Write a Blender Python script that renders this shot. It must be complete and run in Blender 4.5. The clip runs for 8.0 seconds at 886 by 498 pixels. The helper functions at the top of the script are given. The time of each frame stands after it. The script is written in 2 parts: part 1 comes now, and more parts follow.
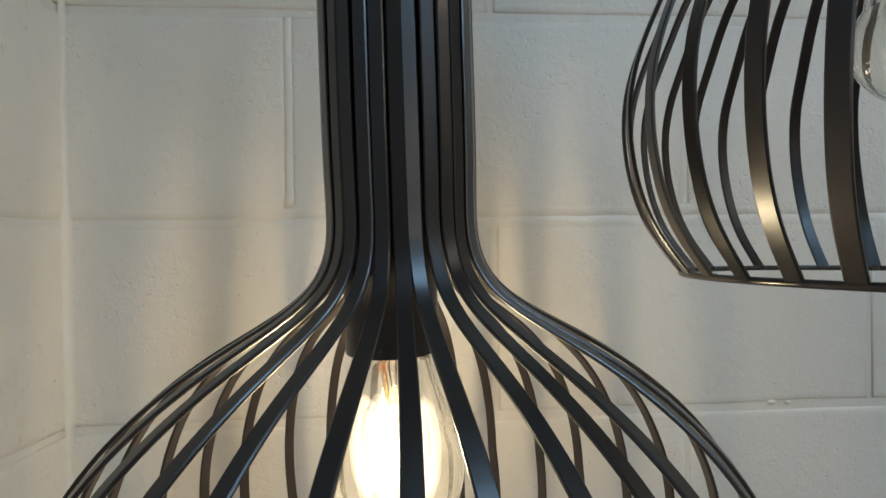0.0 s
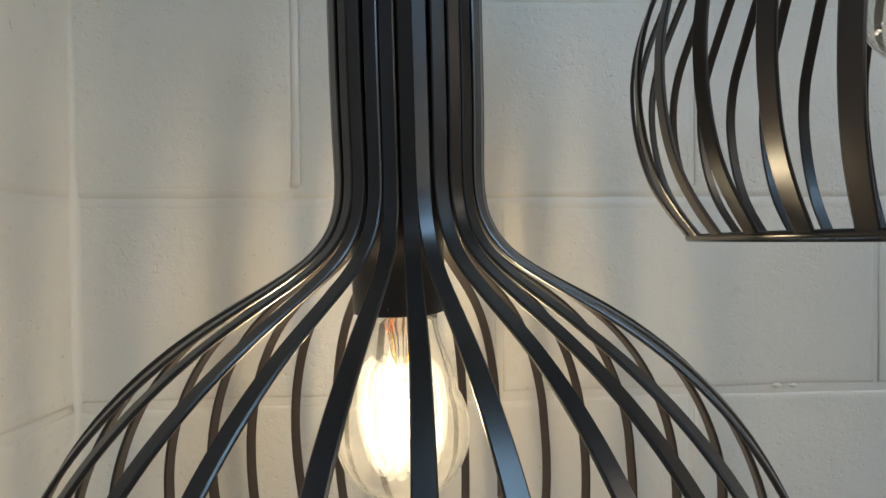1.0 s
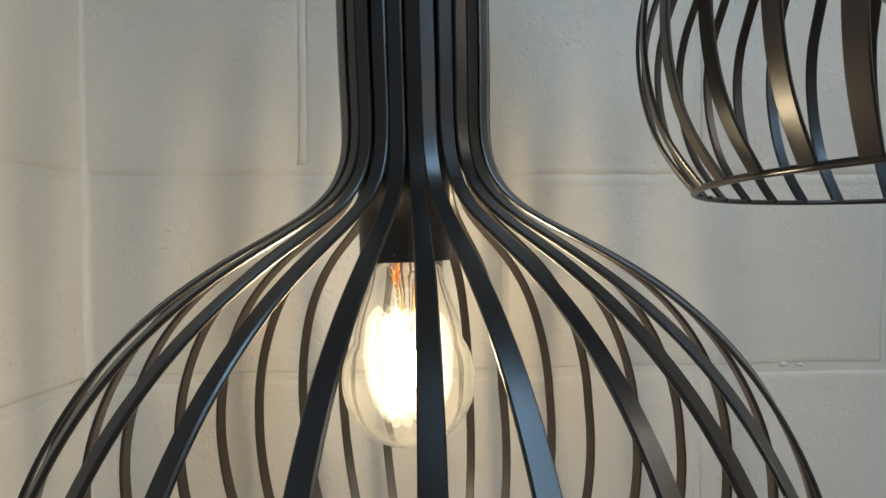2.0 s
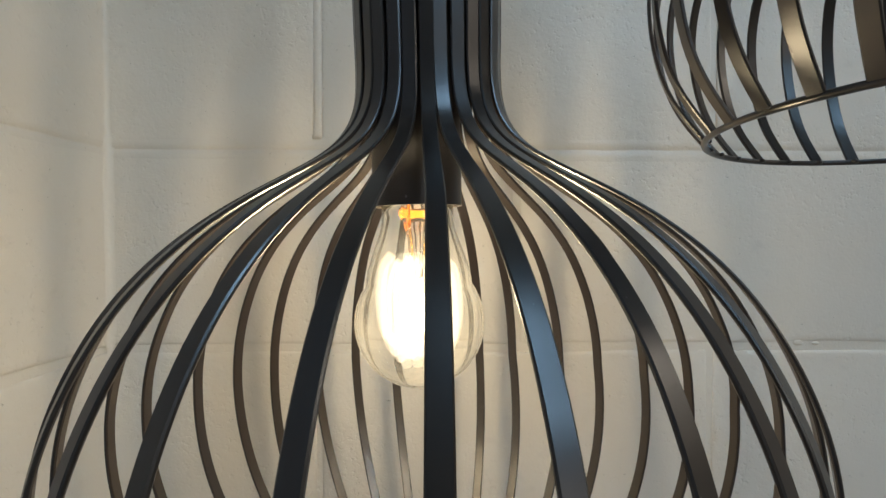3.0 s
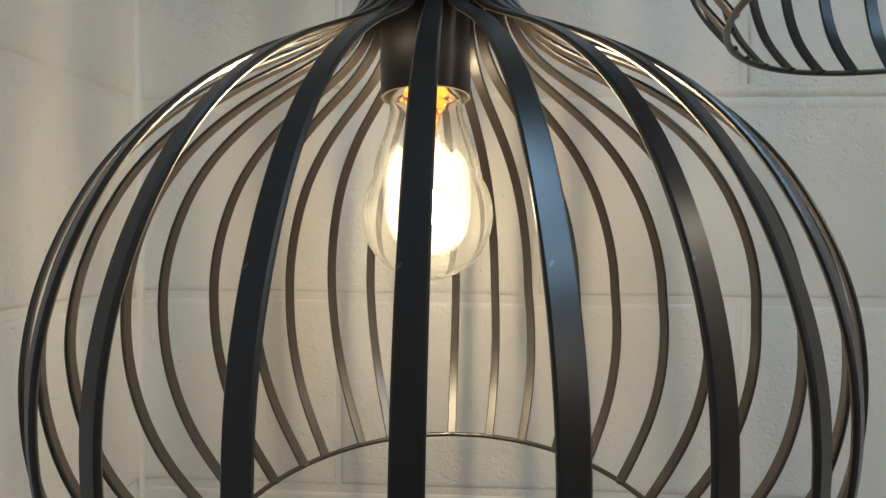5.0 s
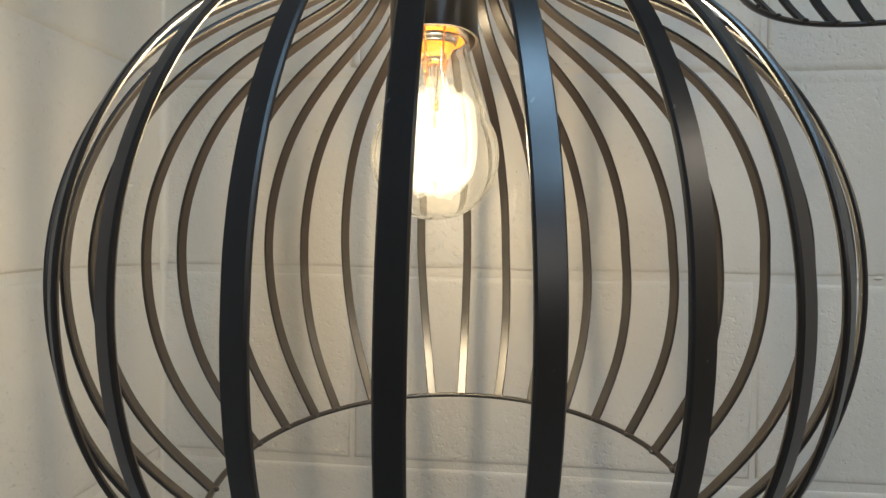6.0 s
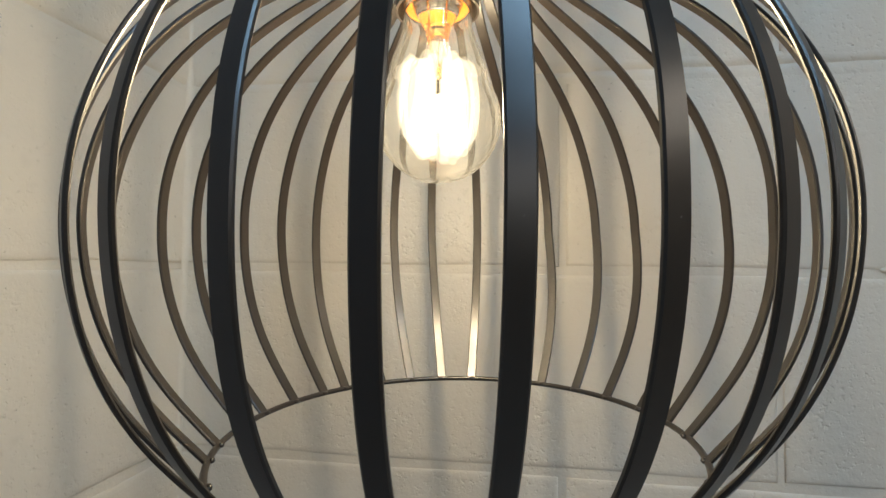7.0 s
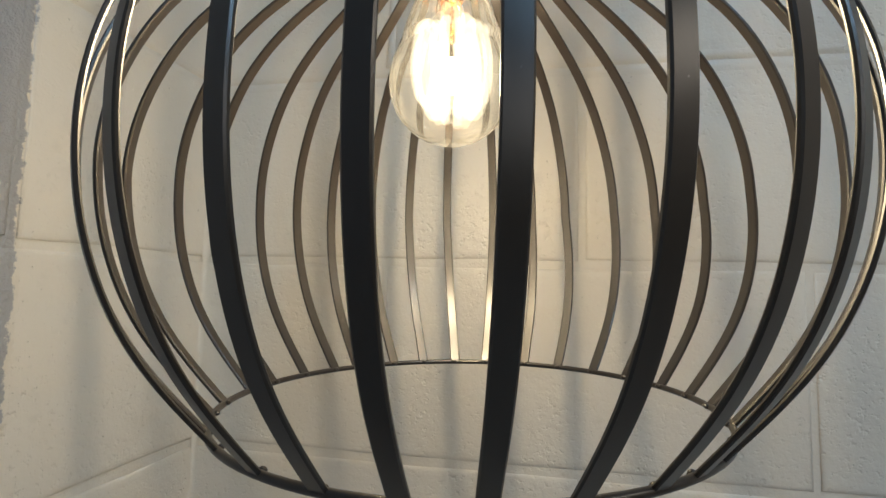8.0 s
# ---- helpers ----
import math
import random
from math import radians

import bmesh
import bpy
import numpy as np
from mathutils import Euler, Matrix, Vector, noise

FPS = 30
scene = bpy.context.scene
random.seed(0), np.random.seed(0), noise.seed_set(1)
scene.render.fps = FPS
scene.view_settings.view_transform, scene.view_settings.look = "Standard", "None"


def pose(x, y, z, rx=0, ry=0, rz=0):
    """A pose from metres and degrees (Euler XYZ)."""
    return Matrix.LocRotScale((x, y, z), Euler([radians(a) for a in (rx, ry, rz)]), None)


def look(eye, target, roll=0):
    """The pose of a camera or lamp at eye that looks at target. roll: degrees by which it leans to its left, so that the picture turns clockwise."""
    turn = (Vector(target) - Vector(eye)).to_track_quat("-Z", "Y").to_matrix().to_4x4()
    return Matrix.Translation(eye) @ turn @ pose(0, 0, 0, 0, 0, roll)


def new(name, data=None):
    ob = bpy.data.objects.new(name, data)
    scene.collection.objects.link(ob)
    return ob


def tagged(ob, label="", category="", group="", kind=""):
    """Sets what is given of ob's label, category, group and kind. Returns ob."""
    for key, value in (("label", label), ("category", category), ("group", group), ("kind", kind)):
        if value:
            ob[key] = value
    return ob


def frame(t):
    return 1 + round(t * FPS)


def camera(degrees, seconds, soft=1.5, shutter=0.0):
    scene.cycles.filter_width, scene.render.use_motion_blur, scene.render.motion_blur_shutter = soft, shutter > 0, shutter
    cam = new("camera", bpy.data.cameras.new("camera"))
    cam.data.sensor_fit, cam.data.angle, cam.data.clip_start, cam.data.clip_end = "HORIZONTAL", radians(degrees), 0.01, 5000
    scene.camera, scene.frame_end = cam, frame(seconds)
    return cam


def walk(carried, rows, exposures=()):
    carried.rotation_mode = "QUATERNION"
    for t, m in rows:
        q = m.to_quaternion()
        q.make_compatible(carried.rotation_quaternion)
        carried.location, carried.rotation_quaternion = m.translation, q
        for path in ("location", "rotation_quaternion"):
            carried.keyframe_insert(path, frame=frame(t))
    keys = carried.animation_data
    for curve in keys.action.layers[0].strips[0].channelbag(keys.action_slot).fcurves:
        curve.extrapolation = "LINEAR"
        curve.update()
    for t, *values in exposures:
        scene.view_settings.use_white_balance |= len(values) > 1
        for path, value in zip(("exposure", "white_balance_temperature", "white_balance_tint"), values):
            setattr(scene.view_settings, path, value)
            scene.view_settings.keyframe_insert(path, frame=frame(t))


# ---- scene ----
# ---- the camera and its walk ----
cam = camera(85.49, 8.0)
PATH = [
    (0.0, -0.0005, -0.2163, 1.7470, -3.60, -0.32, 0.80),
    (0.5, -0.0014, -0.2167, 1.7414, -3.32, -0.77, 0.54),
    (1.0, -0.0024, -0.2168, 1.7320, -3.17, -0.85, 0.51),
    (1.5, -0.0029, -0.2180, 1.7216, -2.90, -0.98, 0.51),
    (3.0, -0.0016, -0.2245, 1.6878, -0.85, -1.38, 0.02),
    (3.5, -0.0022, -0.2278, 1.6755, 0.25, -1.73, -0.13),
    (4.0, 0.0012, -0.2266, 1.6619, 1.14, -1.58, -0.09),
    (4.5, 0.0051, -0.2227, 1.6510, 1.70, -1.81, -0.13),
    (6.0, 0.0145, -0.2281, 1.6102, 4.86, -1.18, -0.82),
    (6.5, 0.0200, -0.2311, 1.5906, 6.20, 0.81, -0.62),
    (7.0, 0.0235, -0.2298, 1.5795, 7.44, 1.94, -0.64),
    (7.5, 0.0266, -0.2277, 1.5654, 8.64, 3.41, -0.82),
    (8.0, 0.0280, -0.2244, 1.5514, 10.05, 4.49, -1.35),
]


def aim(x, y, z, yaw, pitch, roll):
    a, b = radians(yaw), radians(pitch)
    way = Vector((-math.sin(a) * math.cos(b), math.cos(a) * math.cos(b), math.sin(b)))
    eye = Vector((x, y, z))
    return look(eye, eye + way, -roll)


walk(cam, [(row[0], aim(*row[1:])) for row in PATH])
scene.view_settings.exposure = 0.0

# ---- plan: the lamp's bottom ring is centred on the origin, 1.5 m up ----
WALL_Y = 0.2601          # face of the back wall
CORNER_X = -0.3294       # where the side wall meets it
SIDE_TURN = -3.4         # the corner is a little out of square, degrees
JOINT_Z = 1.5760          # one bed joint
COURSE, BLOCK, JOINT = 0.2, 0.4, 0.008
FLOOR_Z = JOINT_Z - 8 * COURSE
CEIL_Z = FLOOR_Z + 3.0
ROOM_X, ROOM_Y = 3.6, -3.6
PAINT_EDGE = 0.066       # y of the edge between white and grey paint on the side wall
HEAD_X = -0.1200         # a head joint in the course above JOINT_Z + COURSE

# ---- world and lights ----
world = bpy.data.worlds.new("world")
scene.world = world
world.use_nodes = True
sky = world.node_tree.nodes.new("ShaderNodeTexSky")
sky.sky_type, sky.sun_disc = "NISHITA", False
sky.sun_elevation, sky.sun_rotation = radians(35), radians(150)
world.node_tree.links.new(sky.outputs[0], world.node_tree.nodes["Background"].inputs[0])
world.node_tree.nodes["Background"].inputs[1].default_value = 0.08

# unseen ceiling lights behind the camera: x, y, turn, watts, colour; a row of two daylight fittings for the strips'
# blue sheen, the rest warm white fill added for the wall
DAYLIGHT, WARM_FILL = (0.42, 0.70, 1.0), (1.0, 0.875, 0.73)
PANELS = [(0.60, -0.90, -57, 5.5, DAYLIGHT), (1.20, -1.82, -57, 9.0, DAYLIGHT), (2.30, -0.75, 90, 8.0, WARM_FILL), (3.00, -1.70, 90, 10.0, WARM_FILL)]
for px, py, turn, watts, tone in PANELS:
    d = bpy.data.lights.new("panel_light", "AREA")
    d.shape, d.size, d.size_y = "RECTANGLE", 0.84, 0.24
    d.energy, d.color = watts, tone
    new("panel_light", d).matrix_world = pose(px, py, CEIL_Z - 0.045, 0, 0, turn)
# weak warm fill from an unseen window, added high in the wall behind the camera: x0, x1, z0, z1
WINDOW = (1.2, 2.6, 1.78, 2.88)
d = bpy.data.lights.new("window_fill", "AREA")
d.shape, d.size, d.size_y = "RECTANGLE", WINDOW[1] - WINDOW[0] - 0.1, WINDOW[3] - WINDOW[2] - 0.1
d.energy, d.color = 6.0, (1.0, 0.92, 0.85)
new("window_fill", d).matrix_world = pose((WINDOW[0] + WINDOW[1]) / 2, ROOM_Y - 0.02, (WINDOW[2] + WINDOW[3]) / 2, 90, 0, 0)
BULB_WATTS = 1.55


# ---- materials ----
def material(name, color, rough=0.5, metal=0.0, build=None, **extra):
    m = bpy.data.materials.new(name)
    m.use_nodes = True
    nt = m.node_tree
    b = nt.nodes["Principled BSDF"]
    b.inputs["Base Color"].default_value = (*color, 1)
    b.inputs["Roughness"].default_value = rough
    b.inputs["Metallic"].default_value = metal
    for k, v in extra.items():
        b.inputs[k.replace("_", " ")].default_value = v
    if build:
        build(nt, b)
    return m


def add(nt, kind, **props):
    n = nt.nodes.new(kind)
    for k, v in props.items():
        if k in n.inputs:
            n.inputs[k].default_value = v
    return n


def coords(nt, space="Object"):
    return nt.nodes.new("ShaderNodeTexCoord").outputs[space]


def world_place(nt):
    return nt.nodes.new("ShaderNodeNewGeometry").outputs["Position"]


def mixc(nt, fac, a, b, blend="MIX"):
    n = nt.nodes.new("ShaderNodeMix")
    n.data_type, n.blend_type = "RGBA", blend
    for sock, val in ((n.inputs[0], fac), (n.inputs[6], a), (n.inputs[7], b)):
        if isinstance(val, bpy.types.NodeSocket):
            nt.links.new(val, sock)
        else:
            sock.default_value = val if isinstance(val, float) else (*val, 1)
    return n.outputs[2]


def ramp(nt, src, lo, hi, a=0.0, b=1.0):
    n = nt.nodes.new("ShaderNodeMapRange")
    n.inputs[1].default_value, n.inputs[2].default_value = lo, hi
    n.inputs[3].default_value, n.inputs[4].default_value = a, b
    nt.links.new(src, n.inputs[0])
    return n.outputs[0]


def math_node(nt, op, a, b):
    n = nt.nodes.new("ShaderNodeMath")
    n.operation = op
    for sock, val in zip(n.inputs, (a, b)):
        if isinstance(val, bpy.types.NodeSocket):
            nt.links.new(val, sock)
        else:
            sock.default_value = val
    return n.outputs[0]


def noise_at(nt, vec, scale, detail=4.0, rough=0.55):
    n = add(nt, "ShaderNodeTexNoise", Scale=scale, Detail=detail, Roughness=rough)
    nt.links.new(vec, n.inputs["Vector"])
    return n.outputs[0]


def bump(nt, b, height, strength, dist):
    n = nt.nodes.new("ShaderNodeBump")
    n.inputs["Strength"].default_value, n.inputs["Distance"].default_value = strength, dist
    nt.links.new(height, n.inputs["Height"])
    nt.links.new(n.outputs[0], b.inputs["Normal"])


def painted_block(light, dark, pits, second=None):
    def build(nt, b):
        v = world_place(nt)
        info = nt.nodes.new("ShaderNodeObjectInfo")
        broad = noise_at(nt, v, 5.0, 3)
        fine = noise_at(nt, v, 60.0, 4)
        c = mixc(nt, ramp(nt, broad, 0.35, 0.65), light, dark)
        c = mixc(nt, ramp(nt, info.outputs["Random"], 0, 1, 0.0, 0.5), c, dark)
        c = mixc(nt, ramp(nt, fine, 0.62, 0.75, 0.0, 0.25), c, tuple(x * 0.8 for x in dark))
        if second:
            # the white coat stops 20 cm from the corner in a ragged brushed edge
            xyz = nt.nodes.new("ShaderNodeSeparateXYZ")
            nt.links.new(v, xyz.inputs[0])
            rag = math_node(nt, "MULTIPLY", math_node(nt, "SUBTRACT", noise_at(nt, v, 70.0, 5, 0.75), 0.5), 0.017)
            c = mixc(nt, ramp(nt, math_node(nt, "ADD", xyz.outputs[1], rag), PAINT_EDGE - 0.0006, PAINT_EDGE + 0.0006), second, c)
        # pores of the block that the paint has not filled
        where = ramp(nt, noise_at(nt, v, 7.0, 3), 0.40, 0.62, 0.15, 0.9)
        pit = math_node(nt, "MULTIPLY", ramp(nt, noise_at(nt, v, 210.0, 2, 0.5), 0.58, 0.76), where)
        hole = ramp(nt, noise_at(nt, v, 260.0, 1), 0.765, 0.80)
        c = mixc(nt, math_node(nt, "MULTIPLY", hole, 0.35), c, (0.30, 0.27, 0.23))
        nt.links.new(c, b.inputs["Base Color"])
        grain = noise_at(nt, v, 330.0, 3)
        wave = noise_at(nt, v, 22.0, 3)
        h = math_node(nt, "ADD", math_node(nt, "MULTIPLY", grain, 0.30), math_node(nt, "MULTIPLY", wave, 1.3))
        h = math_node(nt, "SUBTRACT", h, math_node(nt, "MULTIPLY", pit, pits * 0.7))
        h = math_node(nt, "SUBTRACT", h, math_node(nt, "MULTIPLY", hole, 0.8))
        lumps = noise_at(nt, v, 120.0, 2, 0.6)
        h = math_node(nt, "ADD", h, math_node(nt, "MULTIPLY", math_node(nt, "MULTIPLY", lumps, where), 0.9))
        if second:
            # under the grey coat the block is rougher
            rough = ramp(nt, xyz.outputs[1], PAINT_EDGE - 0.004, PAINT_EDGE + 0.004, 1.0, 0.0)
            h = math_node(nt, "ADD", h, math_node(nt, "MULTIPLY", math_node(nt, "MULTIPLY", noise_at(nt, v, 160.0, 3, 0.6), rough), 3.2))
        bump(nt, b, h, 0.75, 0.0014)
        nt.links.new(ramp(nt, fine, 0.3, 0.7, 0.34, 0.5), b.inputs["Roughness"])
    return build


def coated(nt, b):
    v = coords(nt)
    fine = noise_at(nt, v, 900.0, 2)
    broad = noise_at(nt, v, 30.0, 3)
    nt.links.new(ramp(nt, broad, 0.3, 0.7, 0.28, 0.36), b.inputs["Roughness"])
    dust_or_haze = noise_at(nt, v, 420.0, 1)
    nt.links.new(mixc(nt, ramp(nt, dust_or_haze, 0.80, 0.83), (0.0115, 0.0080, 0.0060), (0.10, 0.10, 0.10)), b.inputs["Base Color"])
    bump(nt, b, fine, 0.05, 0.0002)
    b.inputs["Specular IOR Level"].default_value = 0.85


def mottled(a, c2, scale):
    def build(nt, b):
        v = world_place(nt)
        nt.links.new(mixc(nt, ramp(nt, noise_at(nt, v, scale, 6), 0.35, 0.65), a, c2), b.inputs["Base Color"])
        bump(nt, b, noise_at(nt, v, scale * 20, 4), 0.2, 0.002)
    return build


WHITE_BLOCK = material("white_painted_block", (0.74, 0.71, 0.64), 0.42, build=painted_block((0.76, 0.715, 0.63), (0.71, 0.665, 0.585), 1.0))
TWO_TONE = material("white_and_grey_painted_block", (0.74, 0.71, 0.64), 0.42, build=painted_block((0.76, 0.715, 0.63), (0.71, 0.665, 0.585), 1.3, (0.38, 0.385, 0.40)))
WHITE_MORTAR = material("white_painted_mortar", (0.70, 0.67, 0.60), 0.5, build=painted_block((0.75, 0.705, 0.62), (0.70, 0.655, 0.575), 0.6))
TWO_TONE_MORTAR = material("white_and_grey_painted_mortar", (0.70, 0.67, 0.60), 0.5, build=painted_block((0.75, 0.705, 0.62), (0.70, 0.655, 0.575), 0.6, (0.36, 0.365, 0.38)))
PLASTER = material("plaster", (0.6, 0.58, 0.54), 0.8, build=mottled((0.46, 0.40, 0.33), (0.38, 0.33, 0.27), 2.0))
CONCRETE = material("concrete_floor", (0.3, 0.29, 0.27), 0.6, build=mottled((0.33, 0.32, 0.30), (0.25, 0.24, 0.23), 3.0))
CEILING = material("ceiling_board", (0.75, 0.75, 0.73), 0.9, build=mottled((0.66, 0.64, 0.60), (0.60, 0.58, 0.54), 4.0))
BLACK = material("black_powder_coat", (0.0115, 0.0080, 0.0060), 0.36, build=coated)
BAKELITE = material("black_socket_plastic", (0.014, 0.013, 0.013), 0.42, build=coated)
BRASS = material("brass_thread", (0.80, 0.50, 0.18), 0.25, 1.0)
LINER = material("orange_brass", (0.80, 0.33, 0.04), 0.4, 0.6)
CORD = material("black_cord", (0.015, 0.015, 0.015), 0.8)
FILL_DIFFUSER = material("warm_fill_diffuser", (0.9, 0.9, 0.9), 0.6, Emission_Color=(*WARM_FILL, 1), Emission_Strength=4.0)
DAY_DIFFUSER = material("daylight_diffuser", (0.9, 0.9, 0.9), 0.6, Emission_Color=(*DAYLIGHT, 1), Emission_Strength=6.0)


def clear_glass():
    """Real glass for a thin shell, with a scattering film put in to imitate the haze of the bulb's glow."""
    m = bpy.data.materials.new("clear_bulb_glass")
    m.use_nodes = True
    nt = m.node_tree
    nt.nodes.remove(nt.nodes["Principled BSDF"])
    g = nt.nodes.new("ShaderNodeBsdfGlass")
    g.inputs["Color"].default_value = (0.985, 0.98, 0.965, 1)
    g.inputs["Roughness"].default_value, g.inputs["IOR"].default_value = 0.0, 1.47
    d = nt.nodes.new("ShaderNodeBsdfTranslucent")
    d.inputs[0].default_value = (0.9, 0.88, 0.82, 1)
    mx = nt.nodes.new("ShaderNodeMixShader")
    v = coords(nt)
    # weight of the film that stands in for glow haze, uneven over the glass
    dust_or_haze = math_node(nt, "MULTIPLY", ramp(nt, noise_at(nt, v, 700.0, 3), 0.4, 0.75, 0.003, 0.008), ramp(nt, noise_at(nt, v, 60.0, 3), 0.35, 0.65, 0.6, 1.4))
    nt.links.new(dust_or_haze, mx.inputs[0])
    nt.links.new(g.outputs[0], mx.inputs[1])
    nt.links.new(d.outputs[0], mx.inputs[2])
    nt.links.new(mx.outputs[0], nt.nodes["Material Output"].inputs[0])
    return m


GLASS = clear_glass()


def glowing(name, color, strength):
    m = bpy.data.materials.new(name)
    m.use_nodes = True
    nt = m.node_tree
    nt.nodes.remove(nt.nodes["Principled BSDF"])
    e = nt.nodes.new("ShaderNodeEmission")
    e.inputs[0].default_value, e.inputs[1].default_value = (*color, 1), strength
    # see-through, so overlapping layers add up to imitated bloom and bulb_light passes
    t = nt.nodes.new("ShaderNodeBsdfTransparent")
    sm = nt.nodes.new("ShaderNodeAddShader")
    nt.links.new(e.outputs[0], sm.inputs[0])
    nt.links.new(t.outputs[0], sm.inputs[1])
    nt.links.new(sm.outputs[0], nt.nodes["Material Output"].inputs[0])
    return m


FILAMENT_BLOOM = glowing("lit_filament_bloom", (1.0, 0.88, 0.64), 0.2)
FILAMENT_OFF = material("unlit_filament", (0.75, 0.55, 0.12), 0.5)


# ---- mesh helpers ----
def mesh(name, bm, mat, smooth=False):
    me = bpy.data.meshes.new(name)
    bmesh.ops.recalc_face_normals(bm, faces=bm.faces)
    bm.to_mesh(me)
    bm.free()
    me.materials.append(mat)
    if smooth:
        me.polygons.foreach_set("use_smooth", [True] * len(me.polygons))
    return me


def put(name, me, parent=None, m=None, label=""):
    ob = new(name, me)
    if parent:
        ob.parent = parent
    if m is not None:
        ob.matrix_basis = m
    return tagged(ob, label)


def box(x0, x1, y0, y1, z0, z1, bevel=0.0):
    bm = bmesh.new()
    bmesh.ops.create_cube(bm, size=1)
    for v in bm.verts:
        v.co = Vector(((x0, x1)[v.co.x > 0], (y0, y1)[v.co.y > 0], (z0, z1)[v.co.z > 0]))
    if bevel:
        bmesh.ops.bevel(bm, geom=bm.edges[:], offset=bevel, segments=2, affect="EDGES", profile=0.5)
    return bm


def lathe(rows, seg=48, closed=False):
    """A turned shape from (radius, height) rows; closed joins the last row to the first."""
    bm = bmesh.new()
    rings = []
    for r, z in rows:
        if r < 1e-6:
            rings.append([bm.verts.new((0, 0, z))])
        else:
            rings.append([bm.verts.new((r * math.cos(2 * math.pi * i / seg), r * math.sin(2 * math.pi * i / seg), z)) for i in range(seg)])
    pairs = list(zip(rings, rings[1:] + ([rings[0]] if closed else [])))
    if not closed:
        pairs = pairs[:len(rings) - 1]
    for a, b in pairs:
        for i in range(seg):
            j = (i + 1) % seg
            f = [a[i % len(a)], a[j % len(a)], b[j % len(b)], b[i % len(b)]]
            f = list(dict.fromkeys(f))
            if len(f) > 2:
                bm.faces.new(f)
    return bm


def tube(points, radius, seg=8):
    """A round rod along points."""
    bm = bmesh.new()
    pts = [Vector(p) for p in points]
    rings = []
    for i, p in enumerate(pts):
        way = (pts[min(i + 1, len(pts) - 1)] - pts[max(i - 1, 0)]).normalized()
        side = way.orthogonal().normalized()
        if rings:
            side = (last - way * last.dot(way)).normalized()
        last = side
        up = way.cross(side)
        rings.append([bm.verts.new(p + radius * (math.cos(2 * math.pi * k / seg) * side + math.sin(2 * math.pi * k / seg) * up)) for k in range(seg)])
    for a, b in zip(rings, rings[1:]):
        for k in range(seg):
            bm.faces.new((a[k], a[(k + 1) % seg], b[(k + 1) % seg], b[k]))
    bm.faces.new(rings[0][::-1])
    bm.faces.new(rings[-1])
    return bm


def torus(R, r, seg=96, side=10):
    return lathe([(R + r * math.cos(2 * math.pi * k / side), r * math.sin(2 * math.pi * k / side)) for k in range(side)], seg, True)


def spline(knots, n):
    """n + 1 points of a smooth curve through (height, radius) knots, evenly spaced along it."""
    x = np.array([k[0] for k in knots])
    y = np.array([k[1] for k in knots])
    h = np.diff(x)
    A, rhs = np.eye(len(x)), np.zeros(len(x))
    for i in range(1, len(x) - 1):
        A[i, i - 1:i + 2] = h[i - 1], 2 * (h[i - 1] + h[i]), h[i]
        rhs[i] = 6 * ((y[i + 1] - y[i]) / h[i] - (y[i] - y[i - 1]) / h[i - 1])
    m = np.linalg.solve(A, rhs)
    q = np.linspace(x[0], x[-1], 900)
    i = np.clip(np.searchsorted(x, q) - 1, 0, len(x) - 2)
    a, c, hh = x[i + 1] - q, q - x[i], h[i]
    r = (m[i] * a ** 3 + m[i + 1] * c ** 3) / (6 * hh) + (y[i] / hh - m[i] * hh / 6) * a + (y[i + 1] / hh - m[i + 1] * hh / 6) * c
    s = np.concatenate([[0], np.cumsum(np.hypot(np.diff(q), np.diff(r)))])
    t = np.linspace(0, s[-1], n + 1)
    return list(zip(np.interp(t, s, q), np.interp(t, s, r)))


def strip_mesh(knots, width, thick, angle, oval, even, foot, head, n=120):
    """A flat bar bent to the outline, in the plane y = 0, with softened edges. oval: how far the cage's belly is out of round and off
    centre. foot, head: how far the bar strays round the axis at its foot and at its shoulder; even: its turn in the packed neck."""
    pts = spline(knots, n)
    bm = bmesh.new()
    e = thick * 0.28
    w, t = width / 2, thick / 2
    section = [(-w, -t + e), (-w + e, -t), (w - e, -t), (w, -t + e), (w, t - e), (w - e, t), (-w + e, t), (-w, t - e)]
    rings = []
    for i, (z, r) in enumerate(pts):
        a, b = pts[max(i - 1, 0)], pts[min(i + 1, n)]
        dz, dr = b[0] - a[0], b[1] - a[1]
        ln = math.hypot(dz, dr)
        nr, nz = dz / ln, -dr / ln
        swell = math.sin(math.pi * min(z / 0.22, 1.0))
        ox = (oval[0] * r * math.sin(angle) + oval[1]) * swell
        oy = (-oval[0] * r * math.cos(angle) + oval[2]) * swell
        out, side = ox * math.sin(angle) + oy * math.cos(angle), oy * math.sin(angle) - ox * math.cos(angle)
        stray = foot * max(0.0, 1 - z / 0.1) + head * min(1.0, max(0.0, (z - 0.1) / 0.1))
        u = min(1.0, max(0.0, (z - 0.20) / 0.06))
        u = u * u * (3 - 2 * u)
        turn = Matrix.Rotation(-(stray * (1 - u) + u * even), 3, "Z")
        rings.append([bm.verts.new(turn @ Vector((r + out + d * nr, side + s, z + d * nz))) for s, d in section])
    k = len(section)
    for a, b in zip(rings, rings[1:]):
        for j in range(k):
            bm.faces.new((a[j], a[(j + 1) % k], b[(j + 1) % k], b[j]))
    bm.faces.new(rings[0])
    bm.faces.new(rings[-1][::-1])
    me = mesh("strip", bm, BLACK)
    # smooth along the bend, crisp across the bar's faces
    me.polygons.foreach_set("use_smooth", [True] * len(me.polygons))
    me.set_sharp_from_angle(angle=radians(38))
    return me


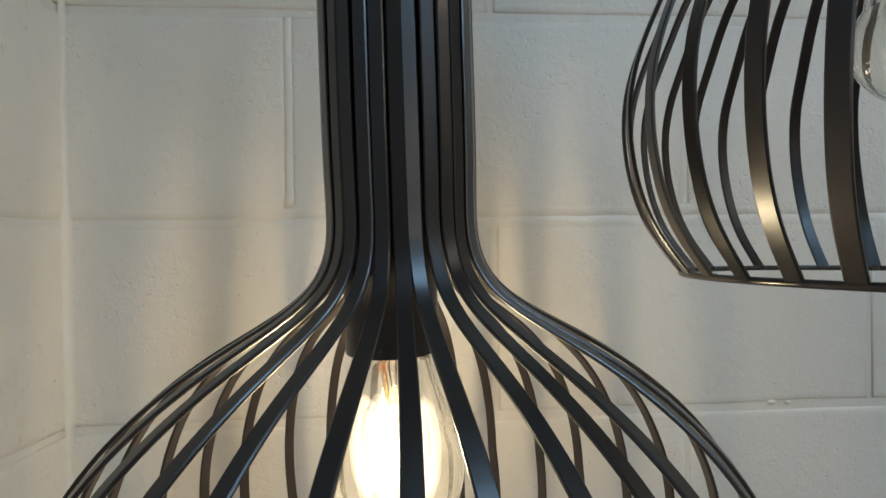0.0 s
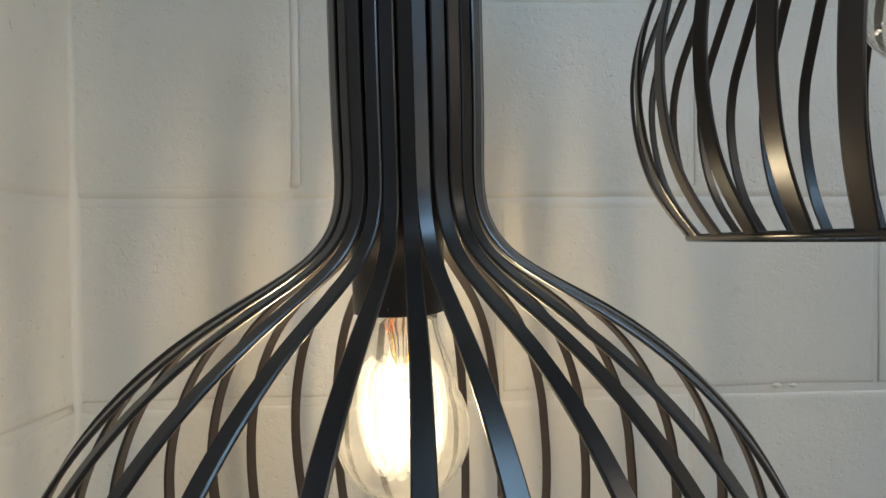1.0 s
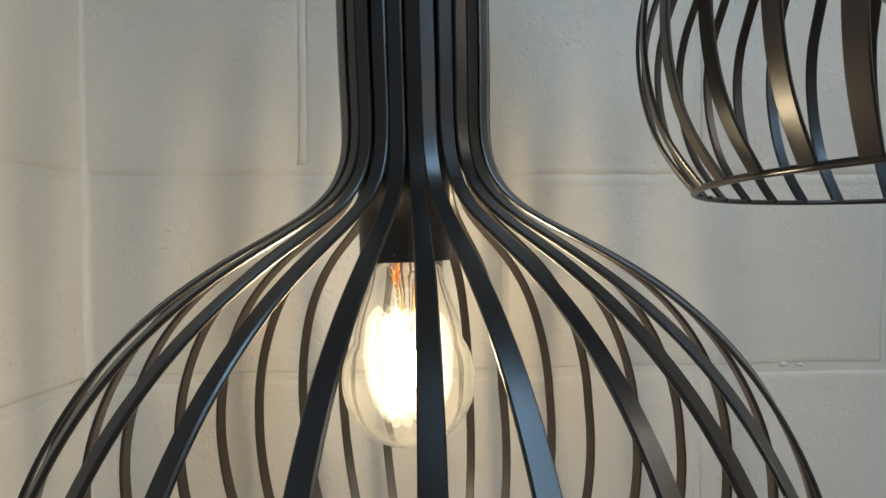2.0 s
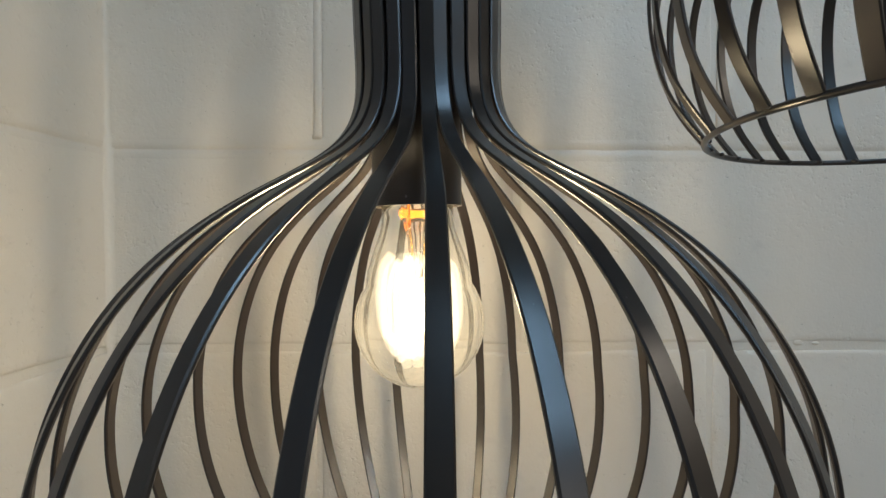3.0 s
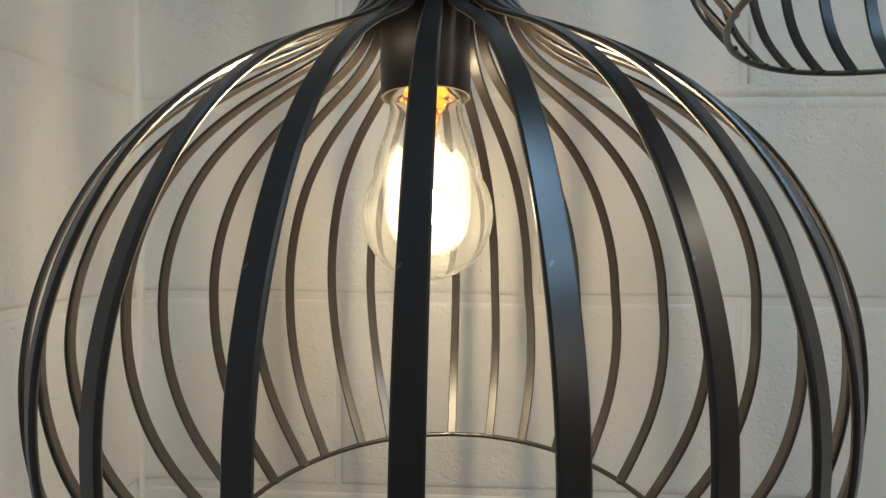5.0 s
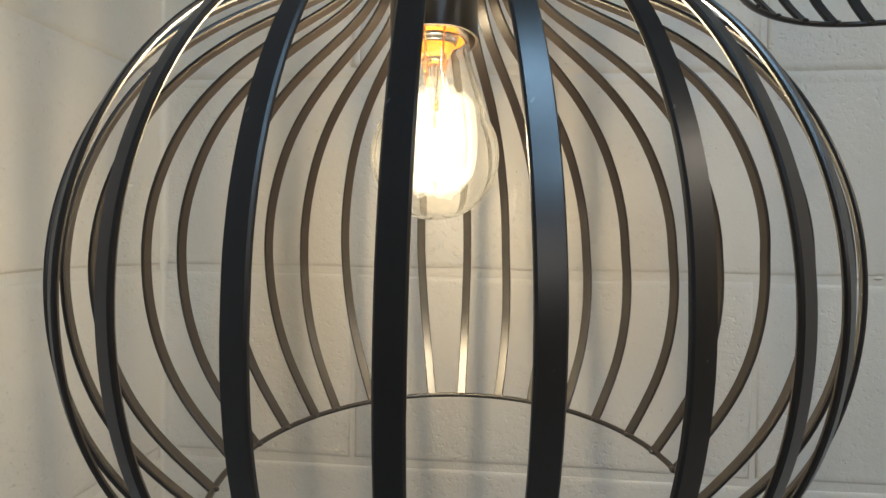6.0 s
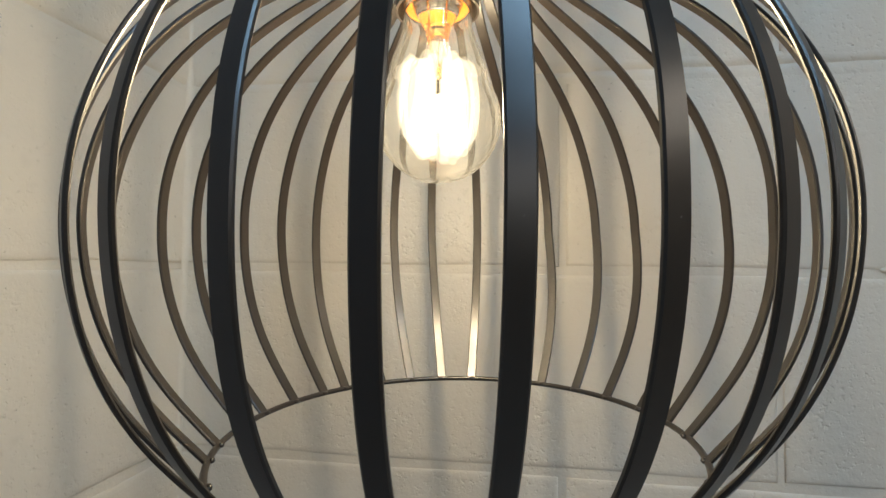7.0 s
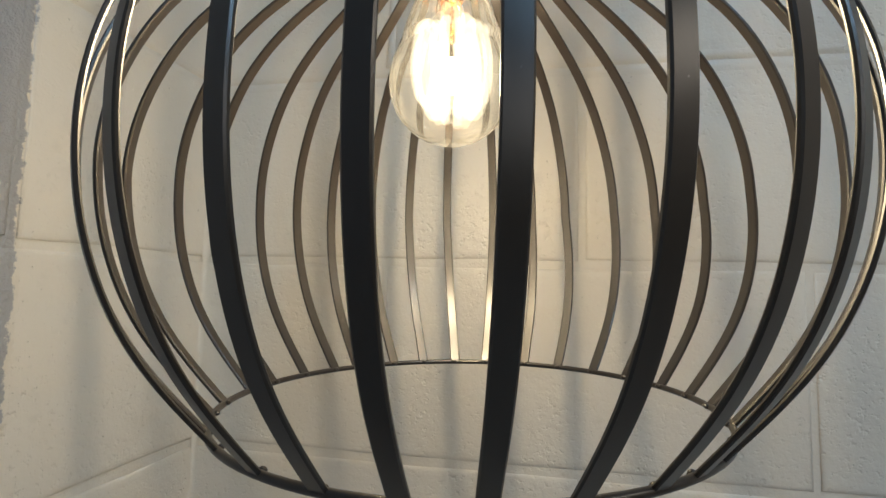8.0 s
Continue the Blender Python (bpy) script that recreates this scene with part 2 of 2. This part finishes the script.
# ---- the room ----
def block_meshes(mat, tall, wide, n, seed):
    """Blocks with rounded, slightly wavy arrises; the face is in the plane y = 0, looking to -y."""
    rnd = random.Random(seed)
    made = []
    for _ in range(n):
        bm = bmesh.new()
        w, h = wide - JOINT, tall - JOINT
        cols, loops = 5, []
        for inset, depth in ((0.0, 0.030), (0.0, 0.0024), (0.0010, 0.0011), (0.0036, 0.0003), (0.0080, 0.0)):
            ring = []
            x0, x1, z0, z1 = inset, w - inset, inset, h - inset
            edge = [(x0 + (x1 - x0) * i / cols, z0) for i in range(cols)] + [(x1, z0 + (z1 - z0) * i / 2) for i in range(2)]
            edge += [(x1 - (x1 - x0) * i / cols, z1) for i in range(cols)] + [(x0, z1 - (z1 - z0) * i / 2) for i in range(2)]
            # the head joints are filled up more than the bed joints
            upright = [x in (x0, x1) for x, z in edge]
            loops.append([bm.verts.new((x, depth * 0.45 if end and depth < 0.02 else depth, z)) for (x, z), end in zip(edge, upright)])
        wob = [(rnd.uniform(-0.0012, 0.0012), rnd.uniform(-0.0010, 0.0010)) for _ in loops[0]]
        for lp in loops:
            for v, (a, b) in zip(lp, wob):
                v.co.x += a
                v.co.z += b
        for a, b in zip(loops, loops[1:]):
            for i in range(len(a)):
                j = (i + 1) % len(a)
                bm.faces.new((a[i], a[j], b[j], b[i]))
        bm.faces.new(loops[-1])
        me = mesh("block", bm, mat)
        me.polygons.foreach_set("use_smooth", [True] * len(me.polygons))
        me.set_sharp_from_angle(angle=radians(60))
        made.append(me)
    return made


floor = put("floor", mesh("floor", box(CORNER_X - 0.6, ROOM_X, ROOM_Y, WALL_Y + 0.2, FLOOR_Z - 0.1, FLOOR_Z), CONCRETE), label="grey concrete shop floor")
tagged(floor, category="floor", kind="structure")
ceiling = put("ceiling", mesh("ceiling", box(CORNER_X - 0.6, ROOM_X, ROOM_Y, WALL_Y + 0.2, CEIL_Z, CEIL_Z + 0.1), CEILING), label="plain white ceiling boards")
tagged(ceiling, category="ceiling", kind="structure")
wall_north = put("wall_north", mesh("wall_north", box(CORNER_X - 0.25, ROOM_X, 0.0017, 0.2, FLOOR_Z, CEIL_Z), WHITE_MORTAR), m=pose(0, WALL_Y, 0), label="white painted concrete block wall with flush mortar joints")
tagged(wall_north, category="wall", kind="structure")
side = pose(CORNER_X, WALL_Y, 0, 0, 0, 90 + SIDE_TURN)
wall_west = put("wall_west", mesh("wall_west", box(ROOM_Y - WALL_Y, 0.0, 0.0017, 0.2, FLOOR_Z, CEIL_Z), TWO_TONE_MORTAR), m=side, label="concrete block wall painted white near the corner, grey beyond")
tagged(wall_west, category="wall", kind="structure")
wall_east = put("wall_east", mesh("wall_east", box(ROOM_X, ROOM_X + 0.15, ROOM_Y, WALL_Y, FLOOR_Z, CEIL_Z), PLASTER), label="plain plastered wall")
tagged(wall_east, category="wall", kind="structure")
x0, x1, z0, z1 = WINDOW
bm = box(CORNER_X - 0.6, x0, ROOM_Y - 0.15, ROOM_Y, FLOOR_Z, CEIL_Z)
for piece in (box(x1, ROOM_X + 0.15, ROOM_Y - 0.15, ROOM_Y, FLOOR_Z, CEIL_Z), box(x0, x1, ROOM_Y - 0.15, ROOM_Y, FLOOR_Z, z0), box(x0, x1, ROOM_Y - 0.15, ROOM_Y, z1, CEIL_Z)):
    tmp = bpy.data.meshes.new("piece")
    piece.to_mesh(tmp)
    piece.free()
    bm.from_mesh(tmp)
    bpy.data.meshes.remove(tmp)
wall_south = put("wall_south", mesh("wall_south", bm, PLASTER), label="plain plastered wall with an added high window")
# added window, out of view, that houses the warm fill
window = tagged(new("added_window_1"), "unseen wide high window with a plain white frame, added for fill light", "window", kind="structure")
window.matrix_basis = pose(0, ROOM_Y - 0.1, 0)
for a0, a1, b0, b1 in ((x0, x1, z0, z0 + 0.04), (x0, x1, z1 - 0.04, z1), (x0, x0 + 0.04, z0 + 0.04, z1 - 0.04), (x1 - 0.04, x1, z0 + 0.04, z1 - 0.04), ((x0 + x1) / 2 - 0.02, (x0 + x1) / 2 + 0.02, z0 + 0.04, z1 - 0.04)):
    put("window_frame", mesh("window_frame", box(a0, a1, -0.03, 0.03, b0, b1, 0.003), CEILING), window)
tagged(wall_south, category="wall", kind="structure")


# ---- pendant lamps ----
def bulb_rows(r, length, neck):
    """Outline of a pear bulb from its collar (0) down to its tip (-length)."""
    rows = [(neck, 0.004), (neck, -0.004)]
    zc = -length + r
    top = 0.62
    for i in range(1, 9):
        u = i / 9
        s = u * u * (3 - 2 * u)
        rows.append((neck + (r * math.cos(top) - neck) * s, -0.004 + (zc + r * math.sin(top) + 0.004) * u))
    for i in range(15):
        a = top - (top + math.pi / 2) * i / 14
        rows.append((max(r * math.cos(a), 0.0) if i < 14 else 0.0, zc + r * math.sin(a)))
    return rows


def pendant(name, label, knots, angles, place, tilt, ring_r, socket, lit, oval=(0, 0, 0), stray=(), strip=(0.0060, 0.0017)):
    """socket: x, y, height of its lower rim, its radius, bulb radius, bulb length."""
    lamp = tagged(new(name), label, "pendant lamp", "black cage pendant lamps")
    axis = Vector((tilt[0], tilt[1], 1)).normalized()
    lamp.matrix_basis = Matrix.Translation(place) @ Vector((0, 0, 1)).rotation_difference(axis).to_matrix().to_4x4()
    rnd = random.Random(len(angles))
    step = 2 * math.pi / len(angles)
    start = sum(a - i * step for i, a in enumerate(angles)) / len(angles)
    weld = lathe([(0, -0.0009), (0.0008, -0.0007), (0.0013, 0.0), (0.0010, 0.0010), (0, 0.0015)], 8)
    for v in weld.verts:
        v.co.y *= 1.5
    weld = mesh("weld", weld, BLACK, True)
    for i, a in enumerate(angles):
        foot, head = stray[i] if stray else (0.0, 0.0)
        # strips are counted from the back wall's side, clockwise seen from above
        put("strip", strip_mesh(knots, *strip, a, oval, start + i * step - a, foot, head), lamp, pose(0, 0, 0, rnd.uniform(-0.2, 0.2), 0, 90 - math.degrees(a)))
        b = a + foot + rnd.uniform(-0.008, 0.008)
        bead = (ring_r - 0.0022) + rnd.uniform(-0.0003, 0.0004)
        put("weld", weld, lamp, pose(bead * math.sin(b), bead * math.cos(b), 0.0, rnd.uniform(-20, 20), 0, 90 - math.degrees(b)))
    put("ring", mesh("ring", torus(ring_r - 0.0006, 0.0015), BLACK, True), lamp, pose(0, 0, -0.0002), "thin round steel wire ring")
    top = knots[-1][0]
    neck_r = knots[-1][1]
    put("inner_tube", mesh("inner_tube", lathe([(neck_r - 0.0042, top), (neck_r - 0.0042, top - 0.135), (neck_r - 0.0052, top - 0.135), (neck_r - 0.0052, top)], 40, True), BAKELITE, True), lamp)
    put("top_cap", mesh("top_cap", lathe([(0, top + 0.012), (0.012, top + 0.012), (neck_r, top + 0.002), (neck_r + 0.001, top), (neck_r - 0.002, top - 0.004), (0, top - 0.004)], 40), BLACK), lamp)
    sx, sy, sh, sr, br, bl = socket
    hold = put("socket", mesh("socket", lathe([(sr, 0), (sr, 0.085), (sr * 0.8, 0.098), (0, 0.1), (0, 0.0975), (sr - 0.0035, 0.08), (sr - 0.0012, 0.018), (sr - 0.0012, 0)], 48, True), BAKELITE, True), lamp, pose(sx, sy, sh), "smooth black bulb socket")
    hold.data.set_sharp_from_angle(angle=radians(35))
    bulb = put("bulb", mesh("bulb", lathe(bulb_rows(br, bl, 0.0165) + bulb_rows(br - 0.0008, bl - 0.0008, 0.0157)[::-1], 64, True), GLASS, True), lamp, pose(sx, sy, sh), "clear glass filament bulb, lit warm white" if lit else "clear glass filament bulb, unlit")
    bulb.visible_shadow = False
    screw = [(0, 0.006), (0.0135, 0.006)]
    for i in range(10):
        screw += [(0.0135 + 0.0006 * (i % 2), 0.0065 + 0.002 * i)]
    put("screw_cap", mesh("screw_cap", lathe(screw + [(0.009, 0.028), (0, 0.028)], 40), BRASS, True), bulb, pose(0, 0, 0), "brass screw cap")
    put("stem", mesh("stem", lathe([(0, 0.004), (0.0125, 0.004), (0.0105, -0.001), (0.0068, -0.007), (0.0050, -0.014), (0.0046, -0.020), (0.0026, -0.024), (0.0020, -0.032), (0, -0.033)], 32), GLASS, True), bulb)
    for x in (-0.0032, 0.0032):
        put("lead_wire", mesh("lead_wire", tube([(x, 0, 0.006), (x * 0.8, 0.0004, -0.010), (x * 0.5, 0, -0.026)], 0.0004, 6), BRASS, True), bulb)
    put("liner", mesh("liner", lathe([(0.0152, 0.001), (0.0150, 0.010), (0.0140, 0.020)], 40), LINER, True), bulb, label="orange brass socket liner")
    # lit filaments are fattened and packed to fill the bulb's overexposed glow
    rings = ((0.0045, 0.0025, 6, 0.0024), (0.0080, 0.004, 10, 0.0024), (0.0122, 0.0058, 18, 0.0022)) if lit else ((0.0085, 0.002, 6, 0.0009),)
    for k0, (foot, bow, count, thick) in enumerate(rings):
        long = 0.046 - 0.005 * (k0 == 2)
        fil = mesh("filament", tube([(foot + bow * math.sin(math.pi * k / 10) ** 0.4, 0, -0.024 - long * k / 10) for k in range(11)], thick, 8), FILAMENT_BLOOM if lit else FILAMENT_OFF, True)
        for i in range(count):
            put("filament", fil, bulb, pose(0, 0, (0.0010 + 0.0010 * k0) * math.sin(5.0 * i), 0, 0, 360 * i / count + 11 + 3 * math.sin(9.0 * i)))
    if lit:
        d = bpy.data.lights.new("bulb_light", "POINT")
        d.energy, d.color, d.shadow_soft_size = BULB_WATTS, (1.0, 0.80, 0.50), 0.009
        new("bulb_light", d).location = lamp.matrix_basis @ Vector((sx, sy, sh - bl + br + 0.004))
    # flex up to the ceiling
    up = lamp.matrix_basis @ Vector((0, 0, top + 0.012))
    inv = lamp.matrix_basis.inverted()
    put("flex", mesh("flex", tube([inv @ up, inv @ Vector((up.x, up.y, CEIL_Z))], 0.003, 10), CORD, True), lamp, label="thin black flex")
    return lamp


BIG = [(0.000, 0.1070), (0.030, 0.1282), (0.060, 0.1400), (0.090, 0.1438), (0.120, 0.1413), (0.150, 0.1313), (0.180, 0.1113), (0.205, 0.0796), (0.225, 0.0471), (0.240, 0.0353), (0.255, 0.0322), (0.270, 0.0322), (0.290, 0.0326), (0.330, 0.0327), (0.420, 0.0327)]
BIG_ANGLES = [-1.180, -0.991, -0.818, -0.605, -0.413, -0.215, 0.023, 0.221, 0.391, 0.630, 0.820, 1.048, 1.259, 1.481, 1.712, 1.976, 2.127, 2.383, 2.544, 2.750, 2.951, 3.142, 3.341, 3.592, 3.820, 4.010, 4.211, 4.403, 4.688, 4.862]
BIG_FOOT = [0.007, 0.023, -0.006, 0.024, 0.021, 0.026, -0.019, 0.026, 0.069, 0.052, 0.071, 0.079, 0.071, 0.032, 0.069, 0.000, 0.065, -0.022, -0.023, -0.002, 0.012, 0.018, 0.027, -0.002, 0.030, 0.030, 0.075, 0.054, 0.012, 0.019]
BIG_HEAD = [-0.027, -0.014, -0.007, -0.021, -0.001, -0.002, 0.005, 0.007, 0.005, -0.013, -0.005, -0.005, -0.008, 0.077, 0.034, -0.008, -0.035, 0.023, 0.012, -0.027, -0.006, -0.016, -0.004, 0.006, -0.023, 0.029, 0.006, 0.025, -0.033, -0.028]
big = pendant("pendant_lamp", "black metal strip cage pendant lamp with tall neck and lit bulb", BIG, BIG_ANGLES, (0, 0, 1.5), (-0.0189, -0.0108), .1076, (-.0062, -.0014, .2021, .0204, .0300, .0830), True, (0.0171, 0.0006, -0.0058), list(zip(BIG_FOOT, BIG_HEAD)))
SMALL = [(0, .0937), (.02, .1074), (.04, .1151), (.06, .1185), (.08, .1184), (.10, .1138), (.125, .1036), (.15, .0915), (.17, .074), (.187, .052), (.205, .038), (.23, .033), (.32, .032)]
SMALL_STRAY = [.056, .021, .007, 0, 0, -.031, .02, 0, .002, .009, -.01, -.03, -.044]
SMALL_ANGLES = [4.0879 + 2 * math.pi * i / 30 + (SMALL_STRAY[i] if i < 13 else 0.012 * math.sin(7.0 * i)) for i in range(30)]
small = pendant("pendant_lamp", "smaller black metal strip cage pendant lamp with unlit bulb", SMALL, SMALL_ANGLES, (.2108, -.0376, 1.7326), (.0089, .0097), .0943, (.004, .004, .153, .0205, .0285, .0830), False, stray=[(.0506, 0.0)] * 30)

# housings for the unseen panel lights; the warm pair is added fill
for px, py, turn, watts, tone in PANELS:
    cl = tagged(new("unseen_ceiling_light"), "flat white rectangular ceiling light panel, switched on, added out of view", "ceiling light", "ceiling lights")
    cl.matrix_basis = pose(px, py, CEIL_Z, 0, 0, turn)
    put("frame", mesh("frame", box(-0.46, 0.46, -0.14, 0.14, -0.03, 0, 0.004), CEILING), cl)
    put("diffuser", mesh("diffuser", box(-0.43, 0.43, -0.12, 0.12, -0.036, -0.03), FILL_DIFFUSER if tone == WARM_FILL else DAY_DIFFUSER), cl)

# ---- the blocks of the two walls ----
rnd = random.Random(5)
white = block_meshes(WHITE_BLOCK, COURSE, BLOCK, 6, 1)
grey = block_meshes(TWO_TONE, COURSE, BLOCK, 4, 2)
half = block_meshes(WHITE_BLOCK, COURSE, BLOCK / 2, 3, 3)
half_side = block_meshes(TWO_TONE, COURSE, BLOCK / 2, 3, 4)
for j in range(-8, 7):
    z = JOINT_Z + j * COURSE + JOINT / 2
    # head joints step by half a block from course to course; the block in the corner runs into it
    x = HEAD_X + (0 if j % 2 else -BLOCK / 2) + JOINT / 2
    reach = HEAD_X - CORNER_X - JOINT / 2 + (0 if j % 2 else BLOCK / 2)
    wide = (BLOCK / 2 if j % 2 else BLOCK) - JOINT
    put("block", rnd.choice(half if j % 2 else white), wall_north, pose(CORNER_X, 0, z) @ Matrix.Diagonal((reach / wide, 1, 1, 1)))
    x += 0 if j % 2 else BLOCK
    while x < ROOM_X - BLOCK:
        put("block", rnd.choice(white), wall_north, pose(x, rnd.uniform(-0.0003, 0.0003), z, rnd.uniform(-0.1, 0.1), 0, 0))
        x += BLOCK
    x = -BLOCK + JOINT - 0.002
    if j % 2 == 0:
        put("block", rnd.choice(half_side), wall_west, pose(x + BLOCK / 2, rnd.uniform(-0.0003, 0.0003), z))
        x -= BLOCK / 2
    while x > ROOM_Y - WALL_Y + 0.02:
        put("block", rnd.choice(grey), wall_west, pose(x, rnd.uniform(-0.0003, 0.0003), z, rnd.uniform(-0.1, 0.1), 0, 0))
        x -= BLOCK

# the bed joint over the second course is struck nearly flush, and a bead of paint and mortar stands proud on one head joint
def pointed_joint(x0, x1, seed):
    """A bed joint filled almost flush, with a hair line left along its middle; it runs along x and faces -y."""
    rnd = random.Random(seed)
    n = int((x1 - x0) / 0.02)
    profile = ((-0.0120, 0.0004), (-0.0080, 0.0000), (-0.0014, 0.0001), (-0.0004, 0.0010), (0.0004, 0.0010), (0.0014, -0.0001), (0.0080, 0.0000), (0.0120, 0.0004))
    bm, rings = bmesh.new(), []
    for i in range(n + 1):
        dz, dy = rnd.uniform(-0.0004, 0.0004), rnd.uniform(-0.0001, 0.0001)
        rings.append([bm.verts.new((x0 + (x1 - x0) * i / n, y + dy, z + dz)) for z, y in profile])
    for a, b in zip(rings, rings[1:]):
        for k in range(len(a) - 1):
            bm.faces.new((a[k], a[k + 1], b[k + 1], b[k]))
    return bm


def corner_fill(seed):
    """Paint and mortar that round off the inner corner, a little uneven on the way up."""
    rnd = random.Random(seed)
    turn = radians(SIDE_TURN)
    bm, rings = bmesh.new(), []
    for i in range(151):
        z = FLOOR_Z + 0.02 * i
        w = (0.0085 if 0.006 < z - JOINT_Z < COURSE + 0.005 else 0.0040) + rnd.uniform(-0.0006, 0.0006)
        ring = []
        for k in range(7):
            u = k / 6
            along, off = w * (1 - u) ** 2, w * u ** 2
            ring.append(bm.verts.new((along + off * math.sin(turn) - 0.0002 * u, -off * math.cos(turn) + 0.0002 * (1 - u), z)))
        rings.append(ring)
    for a, b in zip(rings, rings[1:]):
        for k in range(6):
            bm.faces.new((a[k], a[k + 1], b[k + 1], b[k]))
    return bm


put("mortar_joint", mesh("mortar_joint", pointed_joint(CORNER_X, 1.5, 11), WHITE_MORTAR, True), wall_north, pose(0, 0, JOINT_Z + COURSE))
put("mortar_joint", mesh("mortar_joint", pointed_joint(-1.0, 0.0, 12), TWO_TONE_MORTAR, True), wall_west, pose(0, 0, JOINT_Z + COURSE))
put("corner_fill", mesh("corner_fill", corner_fill(13), WHITE_MORTAR, True), wall_north, pose(CORNER_X, 0, 0))


def bead_mesh(length, seed):
    """An upright rounded ridge of uneven width that ends in a small drip at its foot."""
    rnd = random.Random(seed)
    bm, rings = bmesh.new(), []
    for i in range(25):
        z = length * i / 24
        drip = math.exp(-(z / 0.006) ** 2)
        w = 0.0046 + rnd.uniform(-0.0004, 0.0004) + 0.0022 * drip
        d = (0.0011 + rnd.uniform(-0.0002, 0.0002) + 0.0016 * drip) * min(1.0, (i + 0.3) * 0.8)
        rings.append([bm.verts.new((w * math.cos(a) - 0.001 * drip, 0.003 - (0.003 + d) * math.sin(a) ** 0.8, z)) for a in (0.0, 0.35, 0.7, 1.1, 1.57, 2.04, 2.44, 2.79, math.pi - 1e-6)])
    for a, b in zip(rings, rings[1:]):
        for k in range(len(a) - 1):
            bm.faces.new((a[k], a[k + 1], b[k + 1], b[k]))
    bm.faces.new(rings[0])
    return mesh("mortar_bead", bm, WHITE_MORTAR, True)


put("mortar_bead", bead_mesh(COURSE - 0.014, 3), wall_north, pose(HEAD_X, 0, JOINT_Z + COURSE + 0.010))

# small lumps of mortar left on the lip of the bed joint
lump = lathe([(0, 0.0016), (0.0018, 0.0010), (0.0034, 0.0002), (0.0044, -0.0010)], 10)
lump_mesh = mesh("mortar_lump", lump, WHITE_MORTAR, True)
for lx, lz, size in ((0.3712, 1.5795, 0.8), (0.3891, 1.5790, 0.6)):
    put("mortar_lump", lump_mesh, wall_north, pose(lx, 0.0002, lz, 90, 0, 0) @ Matrix.Diagonal((1.5 * size, 0.8 * size, size, 1)))
